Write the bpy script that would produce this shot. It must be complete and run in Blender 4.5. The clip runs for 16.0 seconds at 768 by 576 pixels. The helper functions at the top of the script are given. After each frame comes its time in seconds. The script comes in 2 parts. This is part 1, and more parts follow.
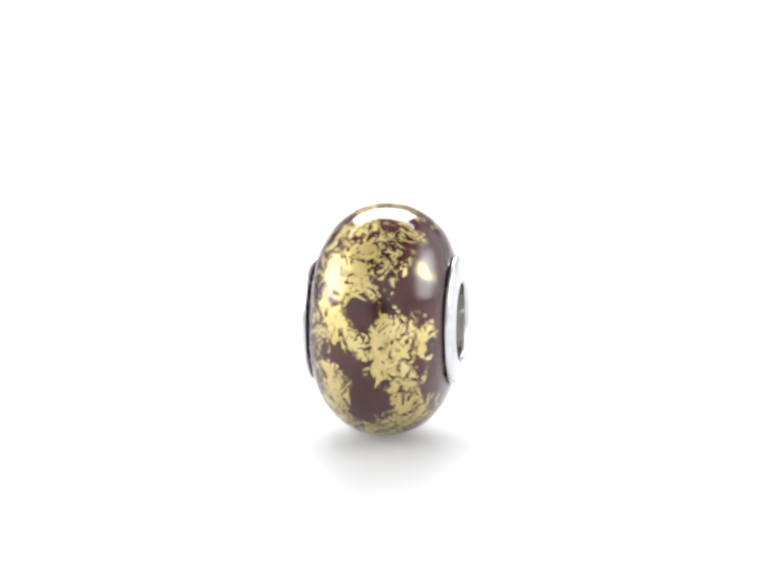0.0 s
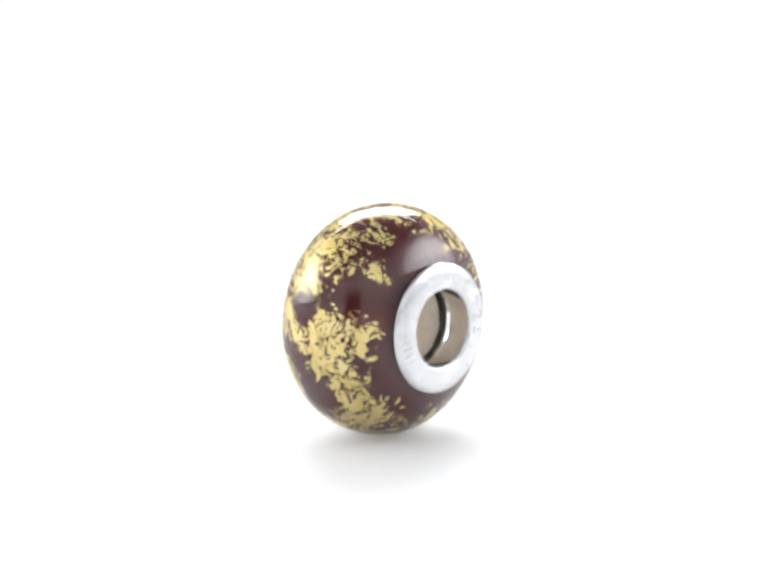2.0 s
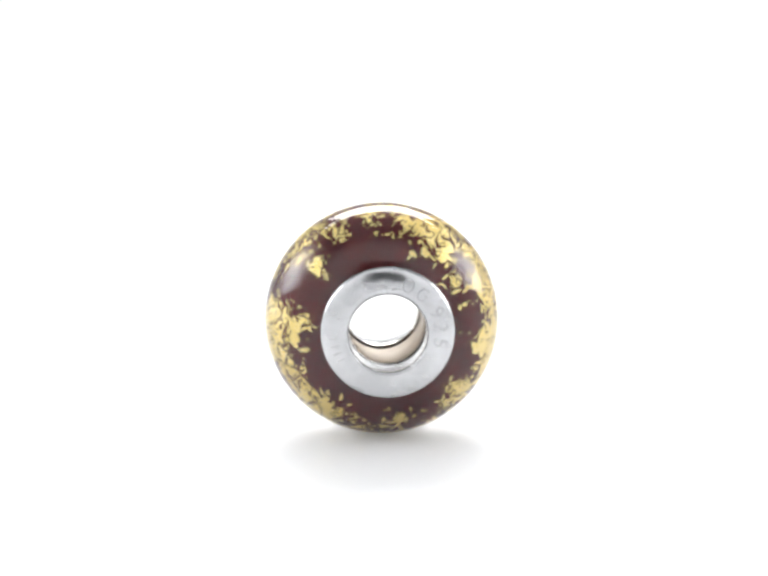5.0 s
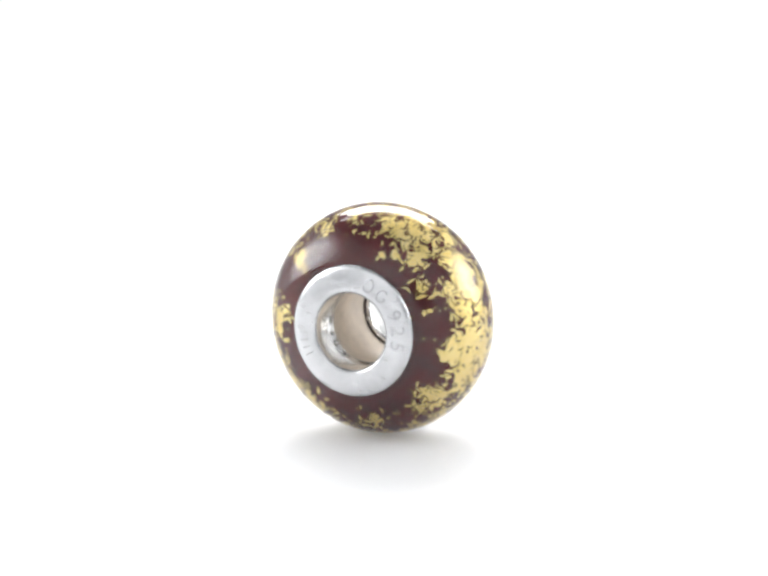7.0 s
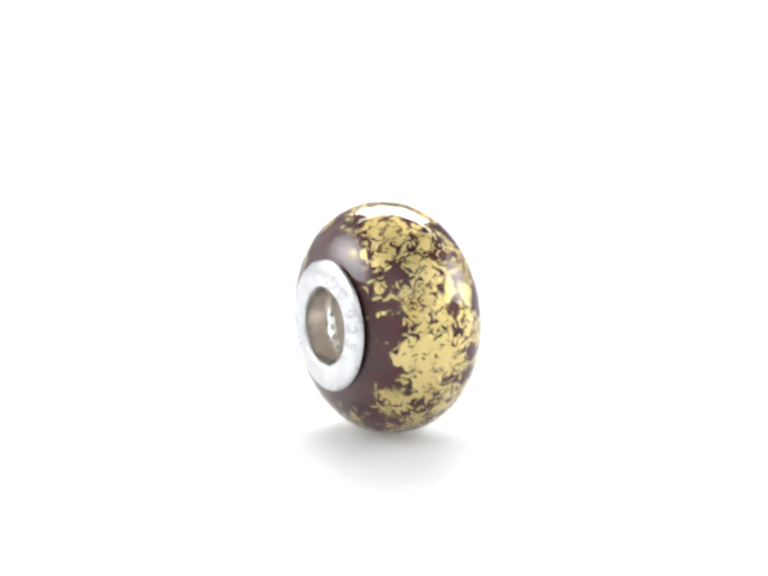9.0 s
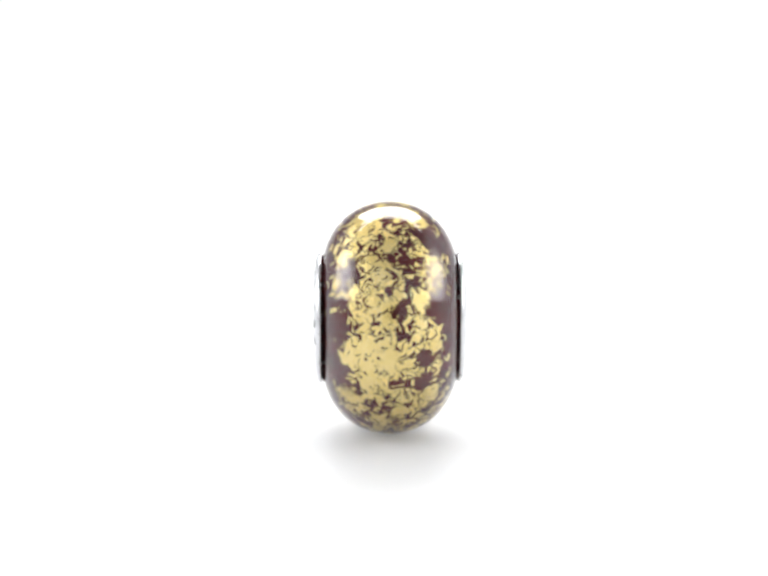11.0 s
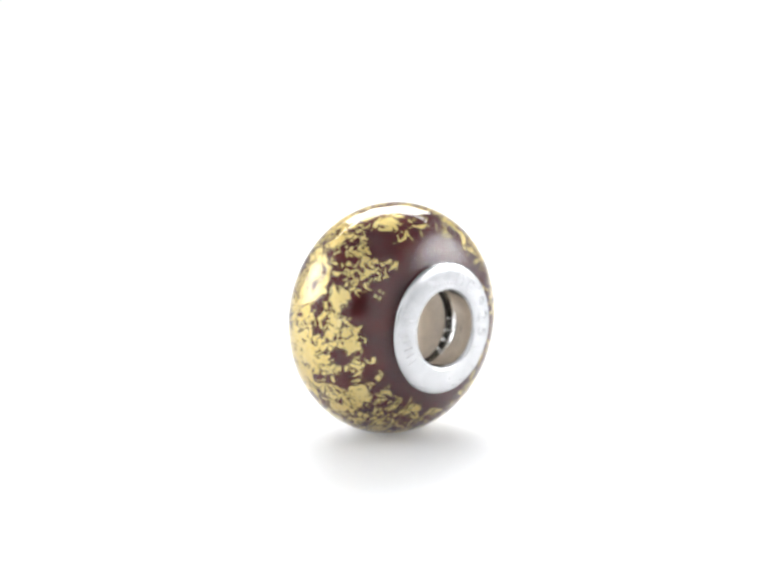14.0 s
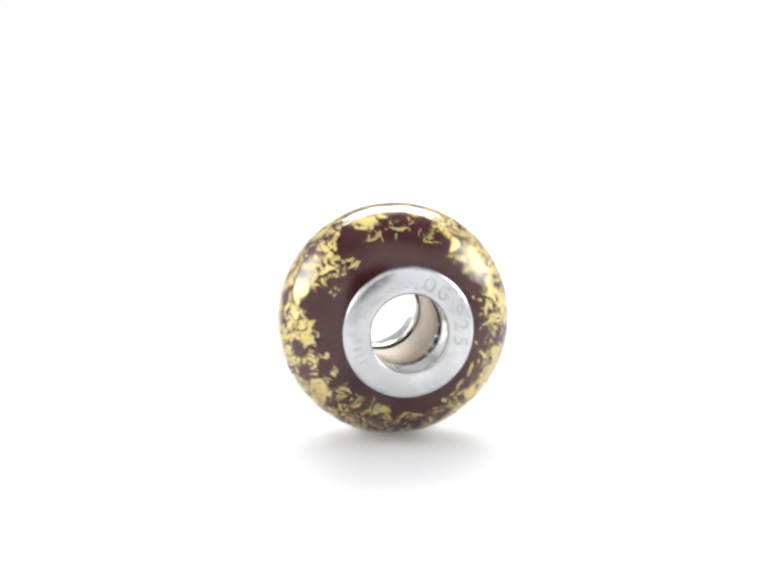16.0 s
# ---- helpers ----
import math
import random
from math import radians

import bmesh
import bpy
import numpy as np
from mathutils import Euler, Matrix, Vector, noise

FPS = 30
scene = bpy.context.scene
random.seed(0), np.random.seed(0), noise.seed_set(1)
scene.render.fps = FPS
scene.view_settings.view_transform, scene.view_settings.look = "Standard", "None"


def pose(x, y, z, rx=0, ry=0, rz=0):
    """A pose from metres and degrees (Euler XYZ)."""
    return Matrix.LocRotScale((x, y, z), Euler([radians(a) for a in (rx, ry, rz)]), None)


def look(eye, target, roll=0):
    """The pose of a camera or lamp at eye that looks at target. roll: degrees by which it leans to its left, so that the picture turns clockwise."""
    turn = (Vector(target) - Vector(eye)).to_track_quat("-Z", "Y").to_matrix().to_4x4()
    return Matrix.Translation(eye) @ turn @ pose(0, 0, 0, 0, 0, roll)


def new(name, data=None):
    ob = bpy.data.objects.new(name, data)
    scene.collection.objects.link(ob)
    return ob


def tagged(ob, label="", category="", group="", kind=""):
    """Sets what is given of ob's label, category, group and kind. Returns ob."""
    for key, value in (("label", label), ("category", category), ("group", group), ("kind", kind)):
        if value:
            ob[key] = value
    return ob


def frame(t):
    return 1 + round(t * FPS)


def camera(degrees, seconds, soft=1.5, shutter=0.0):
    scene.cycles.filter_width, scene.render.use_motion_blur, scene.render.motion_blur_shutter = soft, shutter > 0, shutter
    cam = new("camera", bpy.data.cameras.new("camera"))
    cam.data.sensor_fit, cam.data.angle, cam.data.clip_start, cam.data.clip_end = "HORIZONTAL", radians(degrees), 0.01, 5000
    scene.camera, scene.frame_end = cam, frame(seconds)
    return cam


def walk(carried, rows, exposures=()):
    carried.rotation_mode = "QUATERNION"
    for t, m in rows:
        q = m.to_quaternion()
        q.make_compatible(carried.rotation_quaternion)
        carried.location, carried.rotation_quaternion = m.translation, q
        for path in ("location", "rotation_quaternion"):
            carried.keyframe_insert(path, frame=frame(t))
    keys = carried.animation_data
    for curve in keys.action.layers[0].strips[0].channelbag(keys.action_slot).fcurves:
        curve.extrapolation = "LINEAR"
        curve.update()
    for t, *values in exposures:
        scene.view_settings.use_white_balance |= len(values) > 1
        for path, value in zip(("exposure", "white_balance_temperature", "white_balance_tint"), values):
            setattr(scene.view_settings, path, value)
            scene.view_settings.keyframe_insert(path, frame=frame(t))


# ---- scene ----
SECONDS = 16.0
cam = camera(17.8, SECONDS, soft=3.2)
EYE = pose(-0.000297, -0.14588, 0.03777, 78.822, 0, 0)
walk(cam, [(0.0, EYE), (SECONDS, EYE)])

# the turntable: degrees of heading of the bead at 8 s, degrees a second, the bead's place on the table
HEADING, RATE, OFF = -134.18, -15.381, Vector((-0.000146, 0.000213, 0))

# ---- world and lights ----
MM = 0.001
world = bpy.data.worlds.new("studio_dark")
scene.world = world
world.use_nodes = True
world.node_tree.nodes["Background"].inputs["Color"].default_value = (0.03, 0.03, 0.033, 1)
world.node_tree.nodes["Background"].inputs["Strength"].default_value = 1.0


def softbox(name, watts, width, height, eye, target, colour):
    lamp = bpy.data.lights.new(name, "AREA")
    lamp.shape, lamp.size, lamp.size_y, lamp.energy, lamp.color = "RECTANGLE", width, height, watts, colour
    ob = new(name, lamp)
    ob.matrix_world = look(eye, target)
    return ob


def fade(ob):
    """A softbox whose cloth is brightest in the middle and fades towards its frame."""
    lamp = ob.data
    lamp.use_nodes = True
    nt = lamp.node_tree
    em = nt.nodes["Emission"]
    co = nt.nodes.new("ShaderNodeTexCoord")
    far = nt.nodes.new("ShaderNodeVectorMath")
    far.operation = "DISTANCE"
    far.inputs[1].default_value = (0.5, 0.5, 0.0)
    fall = nt.nodes.new("ShaderNodeMapRange")
    fall.interpolation_type = "SMOOTHSTEP"
    fall.inputs["From Min"].default_value, fall.inputs["From Max"].default_value = 0.08, 0.52
    fall.inputs["To Min"].default_value, fall.inputs["To Max"].default_value = 1.0, 0.06
    nt.links.new(co.outputs["UV"], far.inputs[0])
    nt.links.new(far.outputs["Value"], fall.inputs["Value"])
    nt.links.new(fall.outputs["Result"], em.inputs["Strength"])


softbox("softbox_top", 0.43, 0.175, 0.088, (0.0, 0.172, 0.158), (0, 0, 0.005), (1.0, 0.995, 0.99))
fade(softbox("softbox_side", 1.22, 0.27, 0.20, (-0.225, 0.025, 0.108), (0, 0.005, 0.05), (0.985, 0.992, 1.0)))
fade(softbox("softbox_side", 1.22, 0.27, 0.20, (0.225, 0.025, 0.108), (0, 0.005, 0.05), (0.985, 0.992, 1.0)))
# unseen fill lamp, added to keep the far end of the sweep white
softbox("backdrop_fill", 0.62, 0.36, 0.10, (0.0, 0.20, 0.26), (0, 0.37, 0.0), (0.985, 0.992, 1.0))


# ---- materials ----
def material(name):
    m = bpy.data.materials.new(name)
    m.use_nodes = True
    nt = m.node_tree
    return m, nt, nt.nodes["Principled BSDF"]


def node(nt, kind, **values):
    n = nt.nodes.new(kind)
    for k, v in values.items():
        n.inputs[k].default_value = v
    return n


def noise_node(nt, scale, detail=4.0, rough=0.55, stretch=None):
    co = nt.nodes.new("ShaderNodeTexCoord")
    n = node(nt, "ShaderNodeTexNoise", Scale=scale, Detail=detail, Roughness=rough)
    src = co.outputs["Object"]
    if stretch:
        mp = node(nt, "ShaderNodeMapping", Scale=stretch)
        nt.links.new(src, mp.inputs["Vector"])
        src = mp.outputs["Vector"]
    nt.links.new(src, n.inputs["Vector"])
    return n.outputs["Fac"]


def ramp(nt, fac, stops):
    r = nt.nodes.new("ShaderNodeValToRGB")
    el = r.color_ramp.elements
    while len(el) < len(stops):
        el.new(0.5)
    for e, (p, c) in zip(el, stops):
        e.position, e.color = p, (*c, 1)
    nt.links.new(fac, r.inputs["Fac"])
    return r.outputs["Color"]


def bump(nt, bsdf, fac, strength, distance):
    b = node(nt, "ShaderNodeBump", Strength=strength, Distance=distance)
    nt.links.new(fac, b.inputs["Height"])
    nt.links.new(b.outputs["Normal"], bsdf.inputs["Normal"])


def grey(a):
    return (a, a, a)


def make_paper(name, colour, rough, through_mm=0.0):
    m, nt, b = material(name)
    c = ramp(nt, noise_node(nt, 30, 3), [(0.3, tuple(v * 0.985 for v in colour)), (0.7, colour)])
    nt.links.new(c, b.inputs["Base Color"])
    b.inputs["Roughness"].default_value = rough
    b.inputs["Specular IOR Level"].default_value = 0.3
    if through_mm:
        b.inputs["Subsurface Weight"].default_value = 1.0
        b.inputs["Subsurface Radius"].default_value = (1.0, 1.0, 1.0)
        b.inputs["Subsurface Scale"].default_value = through_mm * MM
    else:
        bump(nt, b, noise_node(nt, 4000, 3), 0.05, 0.00002)
    return m


def make_core():
    m, nt, b = material("dark_maroon_glass")
    c = ramp(nt, noise_node(nt, 420, 5, 0.6, (0.5, 1.6, 1.6)), [(0.28, (0.050, 0.004, 0.006)), (0.5, (0.082, 0.008, 0.009)), (0.75, (0.125, 0.013, 0.012))])
    nt.links.new(c, b.inputs["Base Color"])
    b.inputs["Roughness"].default_value = 0.35
    b.inputs["Specular IOR Level"].default_value = 0.2
    return m


def make_clear():
    m, nt, b = material("clear_glass")
    b.inputs["Base Color"].default_value = (0.97, 0.95, 0.95, 1)
    b.inputs["Transmission Weight"].default_value = 1.0
    b.inputs["IOR"].default_value = 1.5
    rr = ramp(nt, noise_node(nt, 900, 3), [(0.35, grey(0.004)), (0.75, grey(0.022))])
    nt.links.new(rr, b.inputs["Roughness"])
    return m


def make_gold():
    m, nt, b = material("gold_leaf")
    c = ramp(nt, noise_node(nt, 900, 5, 0.6), [(0.25, (0.74, 0.58, 0.22)), (0.42, (0.86, 0.69, 0.255)), (0.62, (0.91, 0.755, 0.325)), (0.8, (0.95, 0.84, 0.49))])
    # every flake has a tone of its own
    info = nt.nodes.new("ShaderNodeObjectInfo")
    tone = node(nt, "ShaderNodeMapRange", **{"To Min": 0.86, "To Max": 1.10})
    hue = nt.nodes.new("ShaderNodeHueSaturation")
    nt.links.new(info.outputs["Random"], tone.inputs["Value"])
    nt.links.new(tone.outputs["Result"], hue.inputs["Value"])
    nt.links.new(c, hue.inputs["Color"])
    nt.links.new(hue.outputs["Color"], b.inputs["Base Color"])
    b.inputs["Metallic"].default_value = 1.0
    rr = ramp(nt, noise_node(nt, 1500, 3), [(0.3, grey(0.30)), (0.7, grey(0.46))])
    nt.links.new(rr, b.inputs["Roughness"])
    bump(nt, b, noise_node(nt, 1500, 5, 0.65), 0.6, 0.00010)
    return m


def make_silver():
    m, nt, b = material("sterling_silver")
    c = ramp(nt, noise_node(nt, 700, 5, 0.6), [(0.3, (0.50, 0.505, 0.515)), (0.7, (0.615, 0.62, 0.63))])
    nt.links.new(c, b.inputs["Base Color"])
    b.inputs["Metallic"].default_value = 1.0
    rr = ramp(nt, noise_node(nt, 2500, 3, 0.5, (1, 0.3, 1)), [(0.3, grey(0.16)), (0.7, grey(0.30))])
    nt.links.new(rr, b.inputs["Roughness"])
    bump(nt, b, noise_node(nt, 1100, 5, 0.6), 0.35, 0.00005)
    return m


def make_plain(name, colour, rough, metal=0.0, relief=0.0):
    m, nt, b = material(name)
    c = ramp(nt, noise_node(nt, 1500, 4), [(0.3, tuple(v * 0.85 for v in colour)), (0.7, colour)])
    nt.links.new(c, b.inputs["Base Color"])
    b.inputs["Roughness"].default_value = rough
    b.inputs["Metallic"].default_value = metal
    if relief:
        bump(nt, b, noise_node(nt, 900, 5, 0.65), 0.6, relief)
    return m


PAPER = make_paper("white_acrylic", (0.925, 0.938, 0.965), 0.35, 7.0)
FABRIC = make_paper("white_tent_fabric", (0.83, 0.83, 0.83), 0.8)
GREY = make_paper("grey_wall_paint", (0.34, 0.34, 0.34), 0.7)
CORE, CLEAR, GOLD, SILVER = make_core(), make_clear(), make_gold(), make_silver()
LINER = make_plain("beige_bore", (0.87, 0.77, 0.65), 0.5, 0.08, 0.00004)
# near-black colour that stands in for shade in the gap behind the tube's end
GAP_SHADE = make_plain("joint_gap_shade", (0.045, 0.030, 0.022), 0.6)
STAMP = make_plain("stamped_silver", (0.50, 0.505, 0.52), 0.36, 1.0)
BRIGHT = make_plain("polished_silver", (0.76, 0.755, 0.745), 0.12, 1.0, 0.00008)


# ---- mesh helpers ----
def smooth(me):
    for p in me.polygons:
        p.use_smooth = True


def part(name, me, mat, parent, label=""):
    me.materials.append(mat)
    ob = new(name, me)
    ob.parent = parent
    return tagged(ob, label)


def sheet(name, verts, faces):
    me = bpy.data.meshes.new(name)
    me.from_pydata(verts, [], faces)
    me.update()
    return me


def box_mesh(name, x0, x1, y0, y1, z0, z1, bevel=0.002):
    bm = bmesh.new()
    bmesh.ops.create_cube(bm, size=1)
    for v in bm.verts:
        v.co = Vector(((x0 + x1) / 2 + v.co.x * (x1 - x0), (y0 + y1) / 2 + v.co.y * (y1 - y0), (z0 + z1) / 2 + v.co.z * (z1 - z0)))
    bmesh.ops.bevel(bm, geom=bm.edges[:], offset=bevel, segments=2, affect="EDGES")
    me = bpy.data.meshes.new(name)
    bm.to_mesh(me)
    bm.free()
    return me


def revolve(name, profile, steps):
    """A closed loop of (along, radius) turned about the local x axis."""
    verts, faces, n = [], [], len(profile)
    for i in range(steps):
        c, s = math.cos(2 * math.pi * i / steps), math.sin(2 * math.pi * i / steps)
        verts += [(x, r * c, r * s) for x, r in profile]
    for i in range(steps):
        j = (i + 1) % steps
        for k in range(n):
            l = (k + 1) % n
            faces.append((i * n + k, j * n + k, j * n + l, i * n + l))
    me = sheet(name, verts, faces)
    bm = bmesh.new()
    bm.from_mesh(me)
    bmesh.ops.recalc_face_normals(bm, faces=bm.faces[:])
    bm.to_mesh(me)
    bm.free()
    smooth(me)
    return me


# ---- the light tent ----
def build_sweep():
    """The milky white sheet: level under the bead, then bending up behind it."""
    rows = [(-0.30, 0.0), (-0.05, 0.0), (0.05, 0.0), (0.20, 0.0), (0.30, 0.0)]
    for a in range(5, 91, 5):
        rows.append((0.30 + 0.06 * math.sin(radians(a)), 0.06 * (1 - math.cos(radians(a)))))
    rows.append((0.36, 0.075))
    verts, faces = [], []
    for y, z in rows:
        verts += [(-0.24, y, z), (0.24, y, z)]
    for i in range(len(rows) - 1):
        a = 2 * i
        faces.append((a, a + 1, a + 3, a + 2))
    me = sheet("floor", verts, faces)
    smooth(me)
    me.materials.append(PAPER)
    ob = new("floor", me)
    sol = ob.modifiers.new("thickness", "SOLIDIFY")
    sol.thickness, sol.offset = 0.004, -1
    return tagged(ob, "seamless milky white acrylic sweep under and behind the bead", "backdrop", kind="structure")


def build_tent():
    walls = [("wall_left", (-0.25, -0.242, -0.30, 0.368, 0, 0.30)), ("wall_right", (0.242, 0.25, -0.30, 0.368, 0, 0.30)),
             ("wall_back", (-0.25, 0.25, 0.370, 0.378, 0, 0.30)), ("wall_behind", (-0.25, 0.25, -0.310, -0.302, 0, 0.30))]
    for name, b in walls:
        me = box_mesh(name, *b)
        grey_wall = name in ("wall_back", "wall_behind")
        me.materials.append(GREY if grey_wall else FABRIC)
        tagged(new(name, me), "plain grey studio wall" if grey_wall else "plain white light tent fabric wall", "wall", kind="structure")
    # the front wall has the opening through which the lens looks
    x0, x1, z0, z1 = -0.032, 0.042, 0.026, 0.096
    bm = bmesh.new()
    for b in ((-0.2415, x0, 0.0005, 0.2995), (x1, 0.2415, 0.0005, 0.2995), (x0 - 0.001, x1 + 0.001, 0.0005, z0), (x0 - 0.001, x1 + 0.001, z1, 0.2995)):
        me = box_mesh("strip", b[0], b[1], -0.172, -0.166, b[2], b[3], 0.0004)
        bm.from_mesh(me)
        bpy.data.meshes.remove(me)
    me = bpy.data.meshes.new("wall_front")
    bm.to_mesh(me)
    bm.free()
    me.materials.append(FABRIC)
    tagged(new("wall_front", me), "white tent wall with an opening for the lens", "wall", kind="structure")
    me = box_mesh("ceiling", -0.25, 0.25, -0.31, 0.378, 0.3005, 0.309)
    me.materials.append(GREY)
    tagged(new("ceiling", me), "plain grey studio ceiling", "ceiling", kind="structure")


# ---- the bead ----
R, W, R0, POW = 7.09, 4.19, 2.54, 2.08
DEPTH = 0.42  # of the leaf under the clear glass


def glass_profile(s, inset=0.0):
    """Along and radius, in mm, at the angle s of the rounded section."""
    c, n = np.abs(np.cos(s)) ** (2 / POW), np.sign(np.sin(s)) * np.abs(np.sin(s)) ** (2 / POW)
    return (W - inset) * n, R0 + (R - inset - R0) * c


def grad_noise(p, seed):
    """Gradient noise of an array of points, about -1 to 1."""
    cell = np.floor(p).astype(np.int64)
    f = p - cell
    w = f * f * f * (f * (f * 6 - 15) + 10)
    total = np.zeros(len(p))
    for dx in (0, 1):
        for dy in (0, 1):
            for dz in (0, 1):
                c = cell + np.array((dx, dy, dz))
                h = (c[:, 0] * 73856093) ^ (c[:, 1] * 19349663) ^ (c[:, 2] * 83492791) ^ (seed * 2654435761)
                h = ((h ^ (h >> 13)) * 1274126177) & 0x7FFFFFFF
                a = (h & 0xFFFF) / 65536 * 2 * np.pi
                z = ((h >> 15) & 0xFFFF) / 32768 - 1
                q = np.sqrt(np.maximum(1 - z * z, 0))
                d = f - np.array((dx, dy, dz))
                g = q * np.cos(a) * d[:, 0] + q * np.sin(a) * d[:, 1] + z * d[:, 2]
                k = (w[:, 0] if dx else 1 - w[:, 0]) * (w[:, 1] if dy else 1 - w[:, 1]) * (w[:, 2] if dz else 1 - w[:, 2])
                total += k * g
    return total * 1.6


def fractal(p, seed, octaves, gain=0.55):
    out, amp = np.zeros(len(p)), 1.0
    for o in range(octaves):
        out += amp * grad_noise(p * 2 ** o, seed + o)
        amp *= gain
    return out


# bare places (weight below 0) and full ones of the leaf: degrees round the hole, mm along it, their two radii, weight
SIDE_ONE = [
    (166, -0.3, 8, 0.95, -1.7), (157, 1.3, 5, 0.6, -0.5), (155, 2.3, 8.5, 0.8, -1.7), (215, -0.2, 13, 1.3, -1.6), (189, -1.6, 4.8, 0.8, -1.3), (196, -0.5, 5.5, 0.6, -1.2),
    (117, 2.5, 15, 0.8, -1.1), (170, -1.6, 6, 0.85, 1.0), (146, -1.1, 11, 1.0, 0.9), (178, 1.1, 7.5, 1.3, 0.9), (191, 1.3, 8, 1.0, 0.9), (209, -2.1, 17, 0.85, 1.0),
    (135, 0.3, 7, 1.2, 0.6), (137, 2.95, 5, 0.30, 1.9), (175, 2.3, 7, 0.6, 0.7), (144, -2.1, 8, 0.5, 0.7)]
RIM_ONE = [
    (177, 3.3, 6, 0.26, 1.3), (186, 3.0, 3, 0.25, 1.2), (194, 3.3, 2.7, 0.15, 1.9), (216, 3.4, 20, 0.5, -1.0), (232, 1.8, 11, 1.4, 0.9), (212, 2.4, 9, 0.5, 0.6),
    (114, 2.1, 5.5, 0.45, 1.2), (89, 2.8, 9, 0.15, 1.9), (71, 2.0, 11, 0.5, 1.0), (70, 3.3, 5, 0.2, 2.2), (62, 3.0, 3.3, 0.18, 1.8), (47, 2.7, 5, 0.37, 1.0),
    (95, 3.3, 24, 0.35, -1.4), (149, 2.7, 8, 0.6, -1.0), (16, 2.7, 4.3, 0.28, 1.1), (30, 2.5, 5.8, 0.5, 0.5)]
LOW_ONE = [
    (273, 3.2, 3.2, 0.18, 2.0), (280, 2.8, 5, 0.26, 1.9), (242, 2.6, 10, 0.6, 0.8), (253, 3.3, 12, 0.25, -0.9), (300, 2.2, 12, 1.1, -0.7), (170, 3.2, 5.5, 0.2, 0.8),
    (116, 2.3, 6.6, 0.46, 0.8), (97, 3.1, 17, 0.4, -1.0), (90, 0, 38, 2.6, -0.35), (90, 2.5, 26, 1.1, -0.4), (272, 2.5, 32, 1.1, -0.6), (95, -2.5, 26, 1.1, -0.7), (268, -2.5, 30, 1.0, -0.5)]
RIM_TWO = [
    (67, 1.7, 10, 0.8, 0.9), (53, 2.2, 4.6, 0.4, 0.9), (34, 3.1, 4.4, 0.23, 1.7), (16, 3.2, 3.1, 0.2, 1.8), (314, 2.3, 8.4, 0.67, 1.4), (36, 2.3, 6, 0.4, -1.9),
    (21, 2.7, 6, 0.3, -1.6), (7, 2.9, 7, 0.55, -1.7), (337, 3.0, 12, 0.53, -1.5), (348, 2.3, 3.6, 0.5, 0.8), (340, 1.0, 8, 1.1, 0.9), (11, 1.1, 9, 0.9, 1.0),
    (24, 2.0, 5, 0.3, 0.8), (307, 3.4, 14, 0.32, -1.0), (330, 1.8, 3.3, 0.55, -0.7)]
SIDE_TWO = [
    (349, -1.95, 4.0, 0.42, -2.3), (335, -1.9, 5.0, 0.45, -2.1), (342, -2.1, 2.6, 0.8, 1.5), (16, -0.5, 3.0, 0.32, -1.7), (29, -1.1, 3.0, 0.6, -0.8), (41, -0.8, 2.5, 0.6, -0.8), (59, -2.05, 9, 0.8, -1.7),
    (17, -2.65, 9, 0.45, -1.4), (7, 2.8, 9, 0.43, -1.0), (41, 2.4, 5.5, 0.36, -0.8), (2, -0.9, 3.5, 0.32, -0.9), (18, 1.2, 9, 0.8, 0.8), (351, 0.9, 11, 1.4, 1.0),
    (358, -1.7, 3.8, 1.0, 1.3), (335, -0.8, 7.7, 0.6, 1.0), (356, -2.6, 4.2, 0.24, 1.5), (14, -1.5, 9, 0.26, 0.9), (326, 2.1, 13, 0.9, 0.4)]
RIM_THREE = [
    (71, -1.7, 7, 0.5, 1.4), (344, -3.2, 3.1, 0.16, 2.2), (48, -1.6, 8, 0.44, 0.8), (41, -2.6, 6, 0.5, 0.35), (359, -3.4, 9.6, 0.47, -1.1), (332, -3.2, 3.3, 0.15, 1.9),
    (286, -3.05, 5.6, 0.24, 2.1), (327, -2.1, 5.5, 0.6, 1.0), (116, -2.0, 4.4, 0.4, 1.4), (123, -2.4, 3, 0.24, 1.6), (139, -2.4, 6.3, 0.5, 0.9), (177, -2.8, 4.7, 0.3, 1.1),
    (162, -2.6, 3.2, 0.32, 1.0), (80, -3.3, 23, 0.34, -0.9), (341, -3.3, 16, 0.4, -1.0), (101, -2.7, 12, 0.36, 0.5), (265, -2.8, 9.5, 0.26, 0.8), (225, -2.4, 4, 0.7, 1.1)]
PATCHES = SIDE_ONE + RIM_ONE + LOW_ONE + RIM_TWO + SIDE_TWO + RIM_THREE


def cover(phi, u):
    """How much leaf there is, above 0 where more than half is covered."""
    d = 0.46 - 1.2 * np.abs(u / 3.35) ** 5
    for a, b, ra, rb, w in PATCHES:
        da = (np.degrees(phi) - a + 180) % 360 - 180
        d = d + w * np.exp(-0.9 * ((da / ra) ** 2 + ((u - b) / rb) ** 2) ** 1.3)
    return np.clip(d, -1.7, 1.15)


def on_leaf(phi, s, lift=0.0):
    u, r = glass_profile(s, DEPTH - lift)
    return np.stack([u, r * np.cos(phi), r * np.sin(phi)], -1)


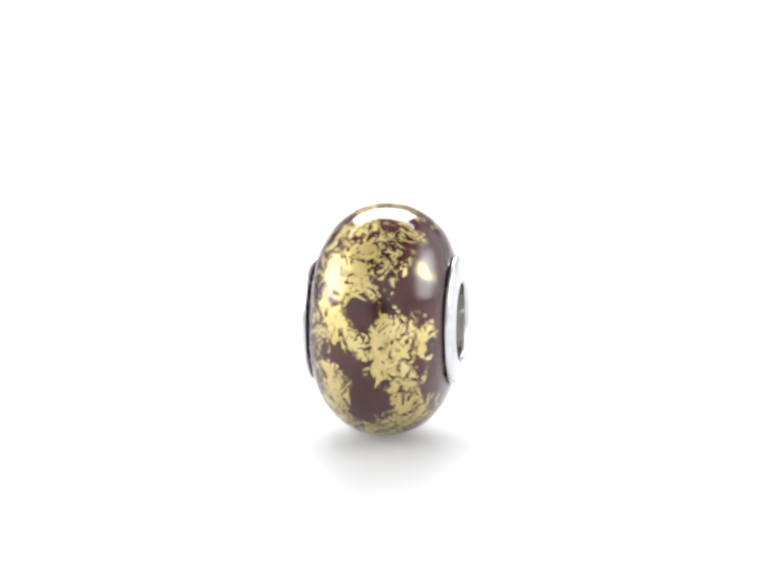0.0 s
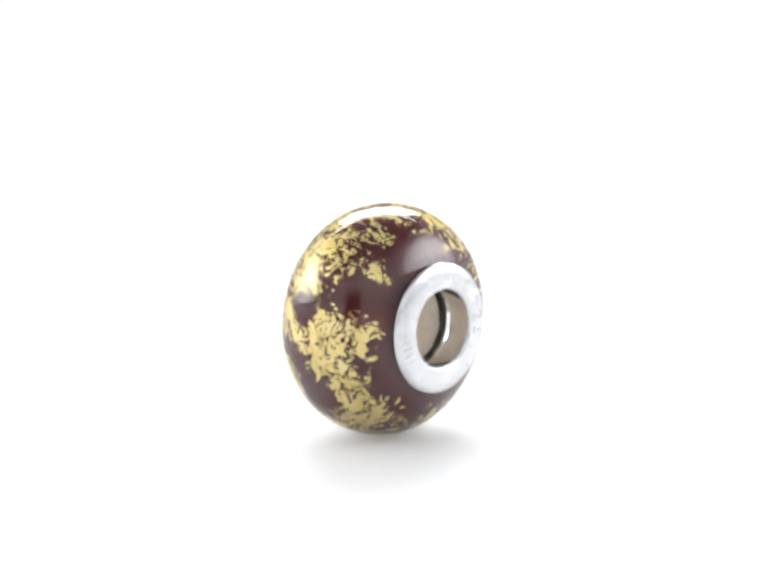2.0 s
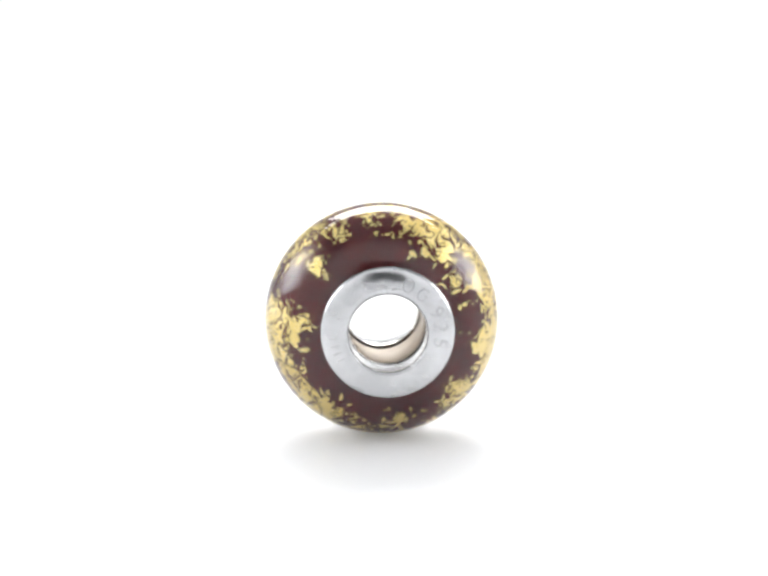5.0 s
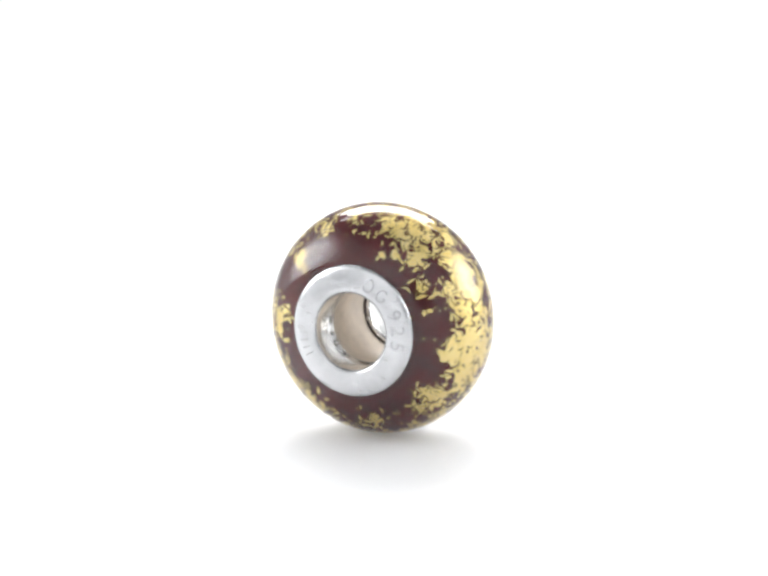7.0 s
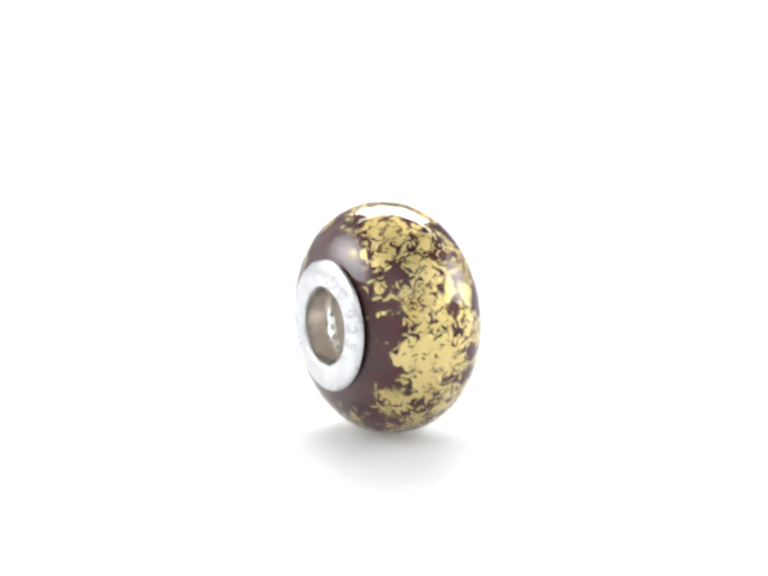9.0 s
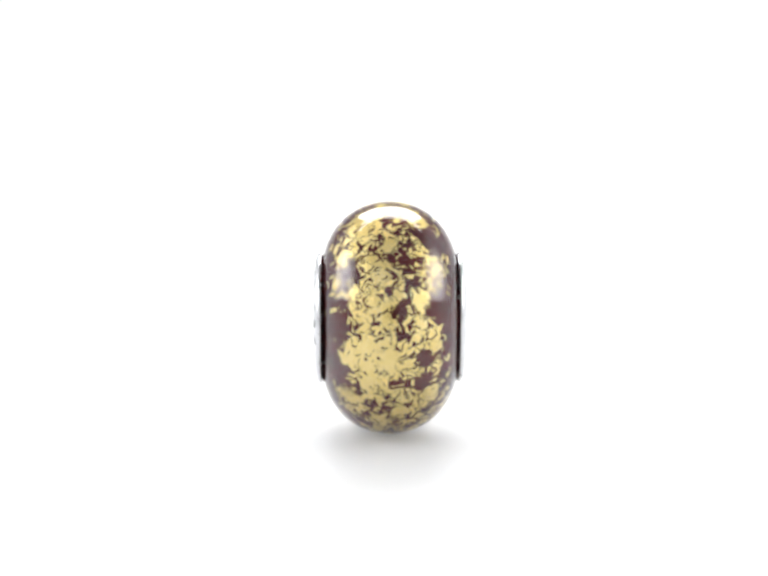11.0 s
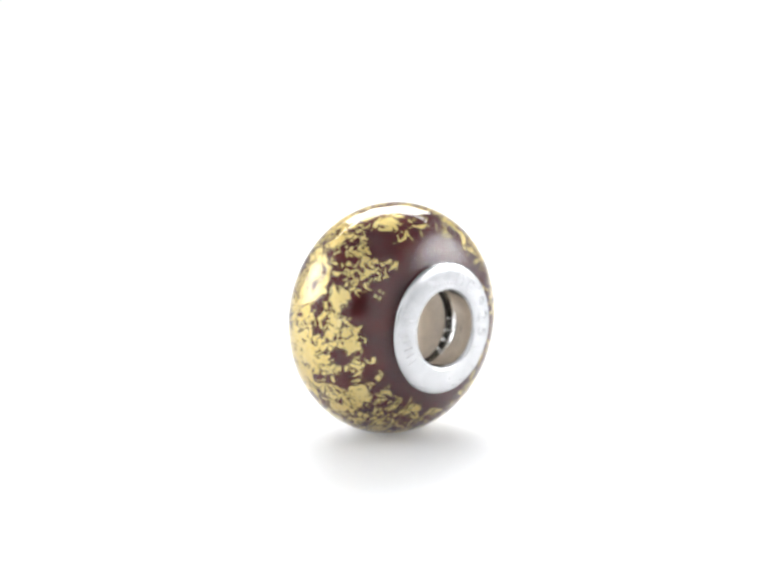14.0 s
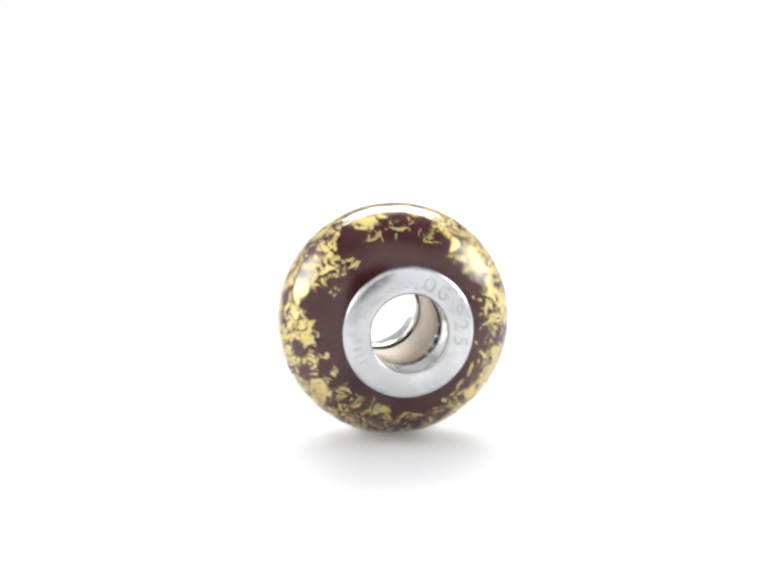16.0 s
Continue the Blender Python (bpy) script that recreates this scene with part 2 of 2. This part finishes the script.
def leaf_mesh():
    """The torn leaf: a sheet round the core, cut along the edge of a rough field."""
    na, ns = 1300, 380
    phi = np.arange(na) / na * 2 * np.pi
    s = np.linspace(-1.32, 1.32, ns)
    A, S = np.meshgrid(phi, s, indexing="ij")
    A, S = A.ravel(), S.ravel()
    P = on_leaf(A, S)
    warp = np.stack([grad_noise(P * 1.3, 60 + i) for i in range(3)], -1)
    Q = P + 0.55 * warp + 0.17 * np.stack([grad_noise(P * 3.2, 70 + i) for i in range(3)], -1)
    f = cover(A, P[:, 0] + 0.12 * grad_noise(P * 0.9, 5)) + 0.74 * fractal(Q * 1.25, 11, 5, 0.68)
    # along the ragged margins the leaf is torn into strips that run with the hole
    margin = np.clip((np.abs(P[:, 0]) - 0.6) / 1.6, 0, 1)
    f = f + 0.62 * margin * fractal(Q * np.array((0.75, 3.2, 3.2)), 23, 3, 0.6)
    for scale, width, seed, depth in ((1.0, 0.06, 61, 1.7), (1.5, 0.10, 31, 1.8), (2.4, 0.13, 41, 1.6)):
        n = np.abs(grad_noise(Q * scale, seed))
        gate = np.clip(0.68 + 1.9 * grad_noise(P * 1.1, seed + 3), 0, 1)
        f = f - depth * gate * np.exp(-((n / width) ** 2))
    P = on_leaf(A, S, 0.03 + 0.03 * grad_noise(P * 1.2, 90) + 0.012 * grad_noise(P * 5, 91))
    idx = np.arange(na * ns).reshape(na, ns)
    nxt = np.roll(idx, -1, axis=0)
    a, b, c, d = idx[:, :-1].ravel(), nxt[:, :-1].ravel(), nxt[:, 1:].ravel(), idx[:, 1:].ravel()
    tri = np.concatenate([np.stack([a, b, c], 1), np.stack([a, c, d], 1)])
    inside = f[tri] > 0
    count = inside.sum(1)
    full = tri[count == 3]
    cuts, tris3, quads = [], [], []
    base = len(P)

    def cut(i, j):
        lo, hi = np.minimum(i, j), np.maximum(i, j)
        cuts.append(np.stack([lo, hi], 1))
        return sum(len(x) for x in cuts[:-1]) + np.arange(len(lo)) + base

    for k in range(3):
        one = tri[(count == 1) & inside[:, k]]
        p, q, r = one[:, k], one[:, (k + 1) % 3], one[:, (k + 2) % 3]
        tris3.append(np.stack([p, cut(p, q), cut(p, r)], 1))
        two = tri[(count == 2) & ~inside[:, k]]
        p, q, r = two[:, k], two[:, (k + 1) % 3], two[:, (k + 2) % 3]
        quads.append(np.stack([cut(p, q), q, r, cut(p, r)], 1))
    E = np.concatenate(cuts)
    uniq, inv = np.unique(E[:, 0] * base + E[:, 1], return_inverse=True)
    lo, hi = uniq // base, uniq % base
    t = (f[lo] / (f[lo] - f[hi]))[:, None]
    P = np.concatenate([P, P[lo] * (1 - t) + P[hi] * t])
    remap = np.concatenate([np.arange(base), base + inv.ravel()])
    t3 = remap[np.concatenate([full, *tris3])]
    q4 = remap[np.concatenate(quads)]
    q4 = np.concatenate([q4[:, [0, 1, 2]], q4[:, [0, 2, 3]]])
    T = np.concatenate([t3, q4])
    used = np.unique(T)
    new_id = np.full(len(P), -1)
    new_id[used] = np.arange(len(used))
    me = sheet("gold_leaf", (P[used] * MM).tolist(), new_id[T].tolist())
    smooth(me)
    return me


def flake_mesh(rng, k):
    """One torn crumb of leaf, about 1 mm across before it is scaled, with a little thickness."""
    n = rng.randint(8, 14)
    long = (1.1, 1.9, 3.4)[k % 3]
    ring = []
    for i in range(n):
        a = 2 * math.pi * (i + rng.uniform(-0.35, 0.35)) / n
        r = 0.5 * rng.uniform(0.35, 1.1)
        x, y = r * math.cos(a) * long, r * math.sin(a)
        ring.append((x, y + (0.3 * x * x if k % 3 == 2 else 0)))
    top = [(x, y, 0.03 + rng.uniform(-0.03, 0.05)) for x, y in ring]
    low = [(x, y, -0.02) for x, y in ring]
    faces = [(i, (i + 1) % n, 2 * n) for i in range(n)]
    faces += [((i + 1) % n, i, n + i, n + (i + 1) % n) for i in range(n)]
    mx, my = sum(p[0] for p in ring) / n, sum(p[1] for p in ring) / n
    me = sheet("gold_flake", [(x * MM, y * MM, z * MM) for x, y, z in top + low + [(mx, my, 0.05)]], faces)
    me.materials.append(GOLD)
    return me


def scatter_flakes(bead, centre):
    """Loose crumbs along the ragged edges of the leaf, and larger shards that lie askew over it."""
    rng = random.Random(7)
    kinds = [flake_mesh(rng, k) for k in range(18)]
    made = 0
    while made < 300:
        shard = made >= 245
        phi = rng.uniform(0, 2 * math.pi)
        if shard:
            s = rng.gauss(0, 0.42)
        else:
            s = rng.choice((-1, 1)) * min(1.25, max(0.2, rng.gauss(0.76, 0.19)))
        u = float(glass_profile(np.array(s), DEPTH)[0])
        c = float(cover(np.array([phi]), np.array([u]))[0])
        if rng.random() > (1 / (1 + math.exp(-5 * c)) if shard else math.exp(-((c + 0.3) / 0.5) ** 2)):
            continue
        lift = rng.uniform(0.06, 0.12) if shard else rng.uniform(0.04, 0.07)
        p = on_leaf(np.array(phi), np.array(s), lift)
        e = 1e-3
        ds = Vector(on_leaf(np.array(phi), np.array(s + e), lift) - p).normalized()
        dp = Vector(on_leaf(np.array(phi + e), np.array(s), lift) - p).normalized()
        out = dp.cross(ds).normalized()
        if out.dot(Vector((0, p[1], p[2]))) < 0:
            out = -out
        tip = 0.06 if shard else 0.04
        out = (out + dp * rng.gauss(0, tip) + ds * rng.gauss(0, tip)).normalized()
        turn = rng.uniform(0, 2 * math.pi)
        ax = dp * math.cos(turn) + ds * math.sin(turn)
        ax = (ax - out * ax.dot(out)).normalized()
        ay = out.cross(ax)
        size = rng.uniform(0.25, 0.5) if shard else min(0.4, max(0.10, rng.lognormvariate(-1.65, 0.4)))
        m = Matrix((ax, ay, out)).transposed().to_4x4()
        m.translation = Vector(p) * MM + centre
        ob = new("gold_flake", kinds[rng.randrange(len(kinds))])
        ob.parent = bead
        ob.matrix_basis = m @ Matrix.Diagonal((size, size * rng.uniform(0.6, 1.0), 0.6, 1))
        made += 1


def text_mesh(word, size):
    cu = bpy.data.curves.new("numeral", "FONT")
    cu.body, cu.size, cu.align_x, cu.align_y, cu.extrude, cu.offset = word, size, "CENTER", "CENTER", 0.000012, 0.000006
    ob = bpy.data.objects.new("numeral", cu)
    scene.collection.objects.link(ob)
    me = bpy.data.meshes.new_from_object(ob.evaluated_get(bpy.context.evaluated_depsgraph_get()))
    bpy.data.objects.remove(ob)
    return me


def arc_mesh(rx, ry, a0, a1, width, bar):
    """A ring or an open arc in the plane, with an optional short bar."""
    bm = bmesh.new()
    n = 28
    quads = []
    for i in range(n):
        a, b = (radians(a0 + (a1 - a0) * k / n) for k in (i, i + 1))
        quads.append([((rx + o) * math.cos(t), (ry + o) * math.sin(t)) for t, o in ((a, 0), (a, width), (b, width), (b, 0))])
    if bar:
        quads.append([(0.05, -0.05), (rx + width, -0.05), (rx + width, 0.03), (0.05, 0.03)])
    for q in quads:
        lo = [bm.verts.new((x * MM, y * MM, -0.000012)) for x, y in q]
        hi = [bm.verts.new((x * MM, y * MM, 0.000012)) for x, y in q]
        bm.faces.new(hi)
        for i in range(4):
            bm.faces.new((lo[i], lo[(i + 1) % 4], hi[(i + 1) % 4], hi[i]))
    bmesh.ops.remove_doubles(bm, verts=bm.verts[:], dist=1e-7)
    bmesh.ops.recalc_face_normals(bm, faces=bm.faces[:])
    me = bpy.data.meshes.new("maker_mark")
    bm.to_mesh(me)
    bm.free()
    return me


CAP = [(4.16, 2.36), (4.36, 2.36), (4.50, 2.37), (4.58, 2.42), (4.62, 2.52), (4.61, 2.7), (4.57, 3.1), (4.50, 3.5), (4.43, 3.75), (4.37, 3.88),
       (4.30, 3.945), (4.23, 3.97), (4.16, 3.955), (4.10, 3.89), (4.08, 3.78), (4.12, 3.2), (4.10, 2.60)]
TUBE = [(2.40, 2.31), (3.2, 2.305), (3.8, 2.31), (4.40, 2.31), (4.49, 2.318), (4.52, 2.335), (4.50, 2.35), (4.40, 2.355), (2.40, 2.46)]


def hammered(me, seed):
    """Shallow facets on the flat of a grommet, as a punch leaves them."""
    co = np.empty(len(me.vertices) * 3)
    me.vertices.foreach_get("co", co)
    p = co.reshape(-1, 3) / MM
    r = np.hypot(p[:, 1], p[:, 2])
    a = np.arctan2(p[:, 2], p[:, 1])
    q = np.stack([np.cos(a) * 3.2, np.sin(a) * 3.2, r * 0.35], -1)
    flat = np.clip((r - 2.42) / 0.2, 0, 1) * np.clip((3.9 - r) / 0.2, 0, 1) * (p[:, 0] > 4.3)
    p[:, 0] += flat * (0.016 * grad_noise(q * 0.55, seed) + 0.006 * grad_noise(q * 1.7, seed + 1))
    me.vertices.foreach_set("co", (p * MM).ravel())
    me.update()
    return me


def face_height(r):
    pts = CAP[4:10]
    return float(np.interp(r, [p[1] for p in pts], [p[0] for p in pts]))


def end_cap(bead, side, centre, marks):
    """A silver grommet: flange, rounded lip and the short tube in the hole. side: 1 or -1 along the axis."""
    cap = part("end_cap", hammered(revolve("end_cap", [(x * MM, r * MM) for x, r in CAP], 200), 130 + side), SILVER, bead, "polished silver grommet with a stamped hallmark")
    cap.matrix_basis = Matrix.Translation(centre) @ (Matrix.Identity(4) if side > 0 else Matrix.Rotation(math.pi, 4, "Z"))
    part("tube", revolve("tube", [(x * MM, r * MM) for x, r in TUBE], 128), BRIGHT, cap, "polished silver tube in the hole")
    for name, me, angle, radius in marks:
        # seen from outside, angles run from the right towards the top
        a = radians(angle)
        slope = math.atan((face_height(radius - 0.2) - face_height(radius + 0.2)) / 0.4)
        spoke = Vector((0, math.cos(a), math.sin(a)))
        out = Vector((math.cos(slope), 0, 0)) + spoke * math.sin(slope)
        radial = spoke * math.cos(slope) - Vector((math.sin(slope), 0, 0))
        m = Matrix((radial.cross(out), radial, out)).transposed().to_4x4()
        m.translation = (Vector((face_height(radius), 0, 0)) + spoke * radius) * MM - out * 0.000003
        ob = new(name, me)
        ob.parent = cap
        ob.matrix_basis = m
    return cap


def lump_mesh(k):
    """A run of bright solder, 2 mm across before it is scaled."""
    bm = bmesh.new()
    bmesh.ops.create_icosphere(bm, subdivisions=2, radius=MM)
    p = np.array([v.co[:] for v in bm.verts]) / MM
    out = 1 + 0.45 * grad_noise(p * 1.4 + 3.7, 150 + k) + 0.2 * grad_noise(p * 3.1, 160 + k)
    for v, o in zip(bm.verts, out):
        v.co *= float(o)
    me = bpy.data.meshes.new("solder_lump")
    bm.to_mesh(me)
    bm.free()
    smooth(me)
    me.materials.append(BRIGHT)
    return me


def build_bead():
    bead = tagged(new("glass_bead"), "dark maroon glass bead with gold leaf and silver grommets", "bead")
    centre = Vector((0, 0, R * MM))
    s = np.linspace(-math.pi / 2, math.pi / 2, 90)
    at = Matrix.Translation(centre)

    def loop(inset, bore, cut):
        u, r = glass_profile(s, inset)
        keep = r > bore + cut
        u, r = u[keep], r[keep]
        return [(x * MM, y * MM) for x, y in [(u[0], bore)] + list(zip(u, r)) + [(u[-1], bore)]]

    part("glass_core", revolve("glass_core", loop(DEPTH, 2.86, 0.05), 220), CORE, bead, "dark maroon glass").matrix_basis = at
    part("clear_layer", revolve("clear_layer", loop(0, 2.80, 0.05), 260), CLEAR, bead, "clear glass outer layer").matrix_basis = at
    leaf = part("gold_leaf", leaf_mesh(), GOLD, bead, "torn and crinkled gold leaf under the glass")
    leaf.matrix_basis = at
    tagged(leaf, kind="stuff")
    liner = [(-2.40, 2.44), (2.40, 2.44), (2.40, 2.56), (-2.40, 2.56)]
    part("bore_lining", revolve("bore_lining", [(x * MM, r * MM) for x, r in liner], 120), LINER, bead, "beige lining of the hole").matrix_basis = at @ pose(0, 0.000125, 0, 0, 0, 2.4)

    joint = revolve("joint", [(x * MM, r * MM) for x, r in ((2.345, 2.46), (2.35, 2.37), (2.365, 2.307), (2.395, 2.303), (2.396, 2.46))], 128)
    for v in joint.vertices:
        # an uneven dark ring round the end of the tube: the gap's shade as colour
        a = math.atan2(v.co.z, v.co.y)
        v.co.x -= (0.035 + 0.02 * math.sin(3 * a + 0.5) + 0.02 * math.sin(7 * a) + 0.01 * math.sin(13 * a + 2)) * MM if v.co.x < 2.38 * MM else 0
    joint.materials.append(GAP_SHADE)
    lumps = [lump_mesh(k) for k in range(3)]
    for turn in (0, 180):
        ob = new("joint", joint)
        ob.parent = bead
        ob.matrix_basis = at @ pose(0, 0.000125, 0, 0, 0, 2.4 + turn)
        tagged(ob, "dark ring standing in for the shaded gap at the end of the silver tube")
        for a, along, size in ((180, 2.52, 0.08), (198, 2.46, 0.13), (213, 2.50, 0.16), (229, 2.42, 0.09)):
            lump = new("solder_lump", lumps[(a // 7) % len(lumps)])
            lump.parent = ob
            # the far end of the hole is turned about, so its angles run the other way
            lump.matrix_basis = pose(along * MM, 2.33 * MM * math.cos(radians(a)) * (1 if turn == 0 else -1), 2.33 * MM * math.sin(radians(a)), a, 0, 0) @ Matrix.Diagonal((size, size * 1.3, size, 1))
    ring = arc_mesh(0.27, 0.36, 0, 360, 0.07, False)
    arc = arc_mesh(0.26, 0.34, 50, 340, 0.07, True)
    nine, two, five = (text_mesh(w, 0.00125) for w in "925")
    stroke = box_mesh("stamped_bar", -0.00004, 0.00004, -0.0003, 0.0003, -0.000012, 0.000012, 0.000008)
    for me in (ring, arc, nine, two, five, stroke):
        me.materials.append(STAMP)
    marks = [("maker_mark", ring, 67, 3.12), ("maker_mark", arc, 48, 3.12), ("numeral", nine, 23, 3.12), ("numeral", two, 6, 3.12), ("numeral", five, -11, 3.12)]
    marks += [("stamped_bar", stroke, a, 3.2) for a in (186, 194, 202, 210)]
    # one grommet sits a little off the middle of the glass
    end_cap(bead, 1, centre + Vector((0, 0.00025, 0)), marks)
    end_cap(bead, -1, centre, marks)
    scatter_flakes(bead, centre)
    return bead


# the table's small unevenness: seconds, degrees of heading, mm sideways
UNEVEN = [(0, 0.3, -0.03), (1, -0.3, -0.06), (2, -1.1, -0.07), (3, -1.2, -0.08), (4, -1.2, -0.12), (5.2, -0.2, -0.20), (6.5, 1.2, -0.27), (7.5, 1.9, -0.19),
          (8.5, 2.0, -0.12), (9.5, 1.7, -0.06), (11.5, 1.0, 0.0), (13, 0.3, 0.03), (14.5, -0.2, 0.02), (16, -0.6, 0.0)]


def motions():
    rows = []
    for i in range(33):
        t = i * 0.5
        turn, side = (float(np.interp(t, [r[0] for r in UNEVEN], [r[k] for r in UNEVEN])) for k in (1, 2))
        a = RATE * (t - 8)
        at = Matrix.Rotation(radians(a), 3, "Z") @ OFF
        rows.append((t, pose(at.x + side * MM, at.y, 0, 0, 0, HEADING + a + turn)))
    walk(BEAD, rows)


build_sweep()
build_tent()
BEAD = build_bead()
motions()
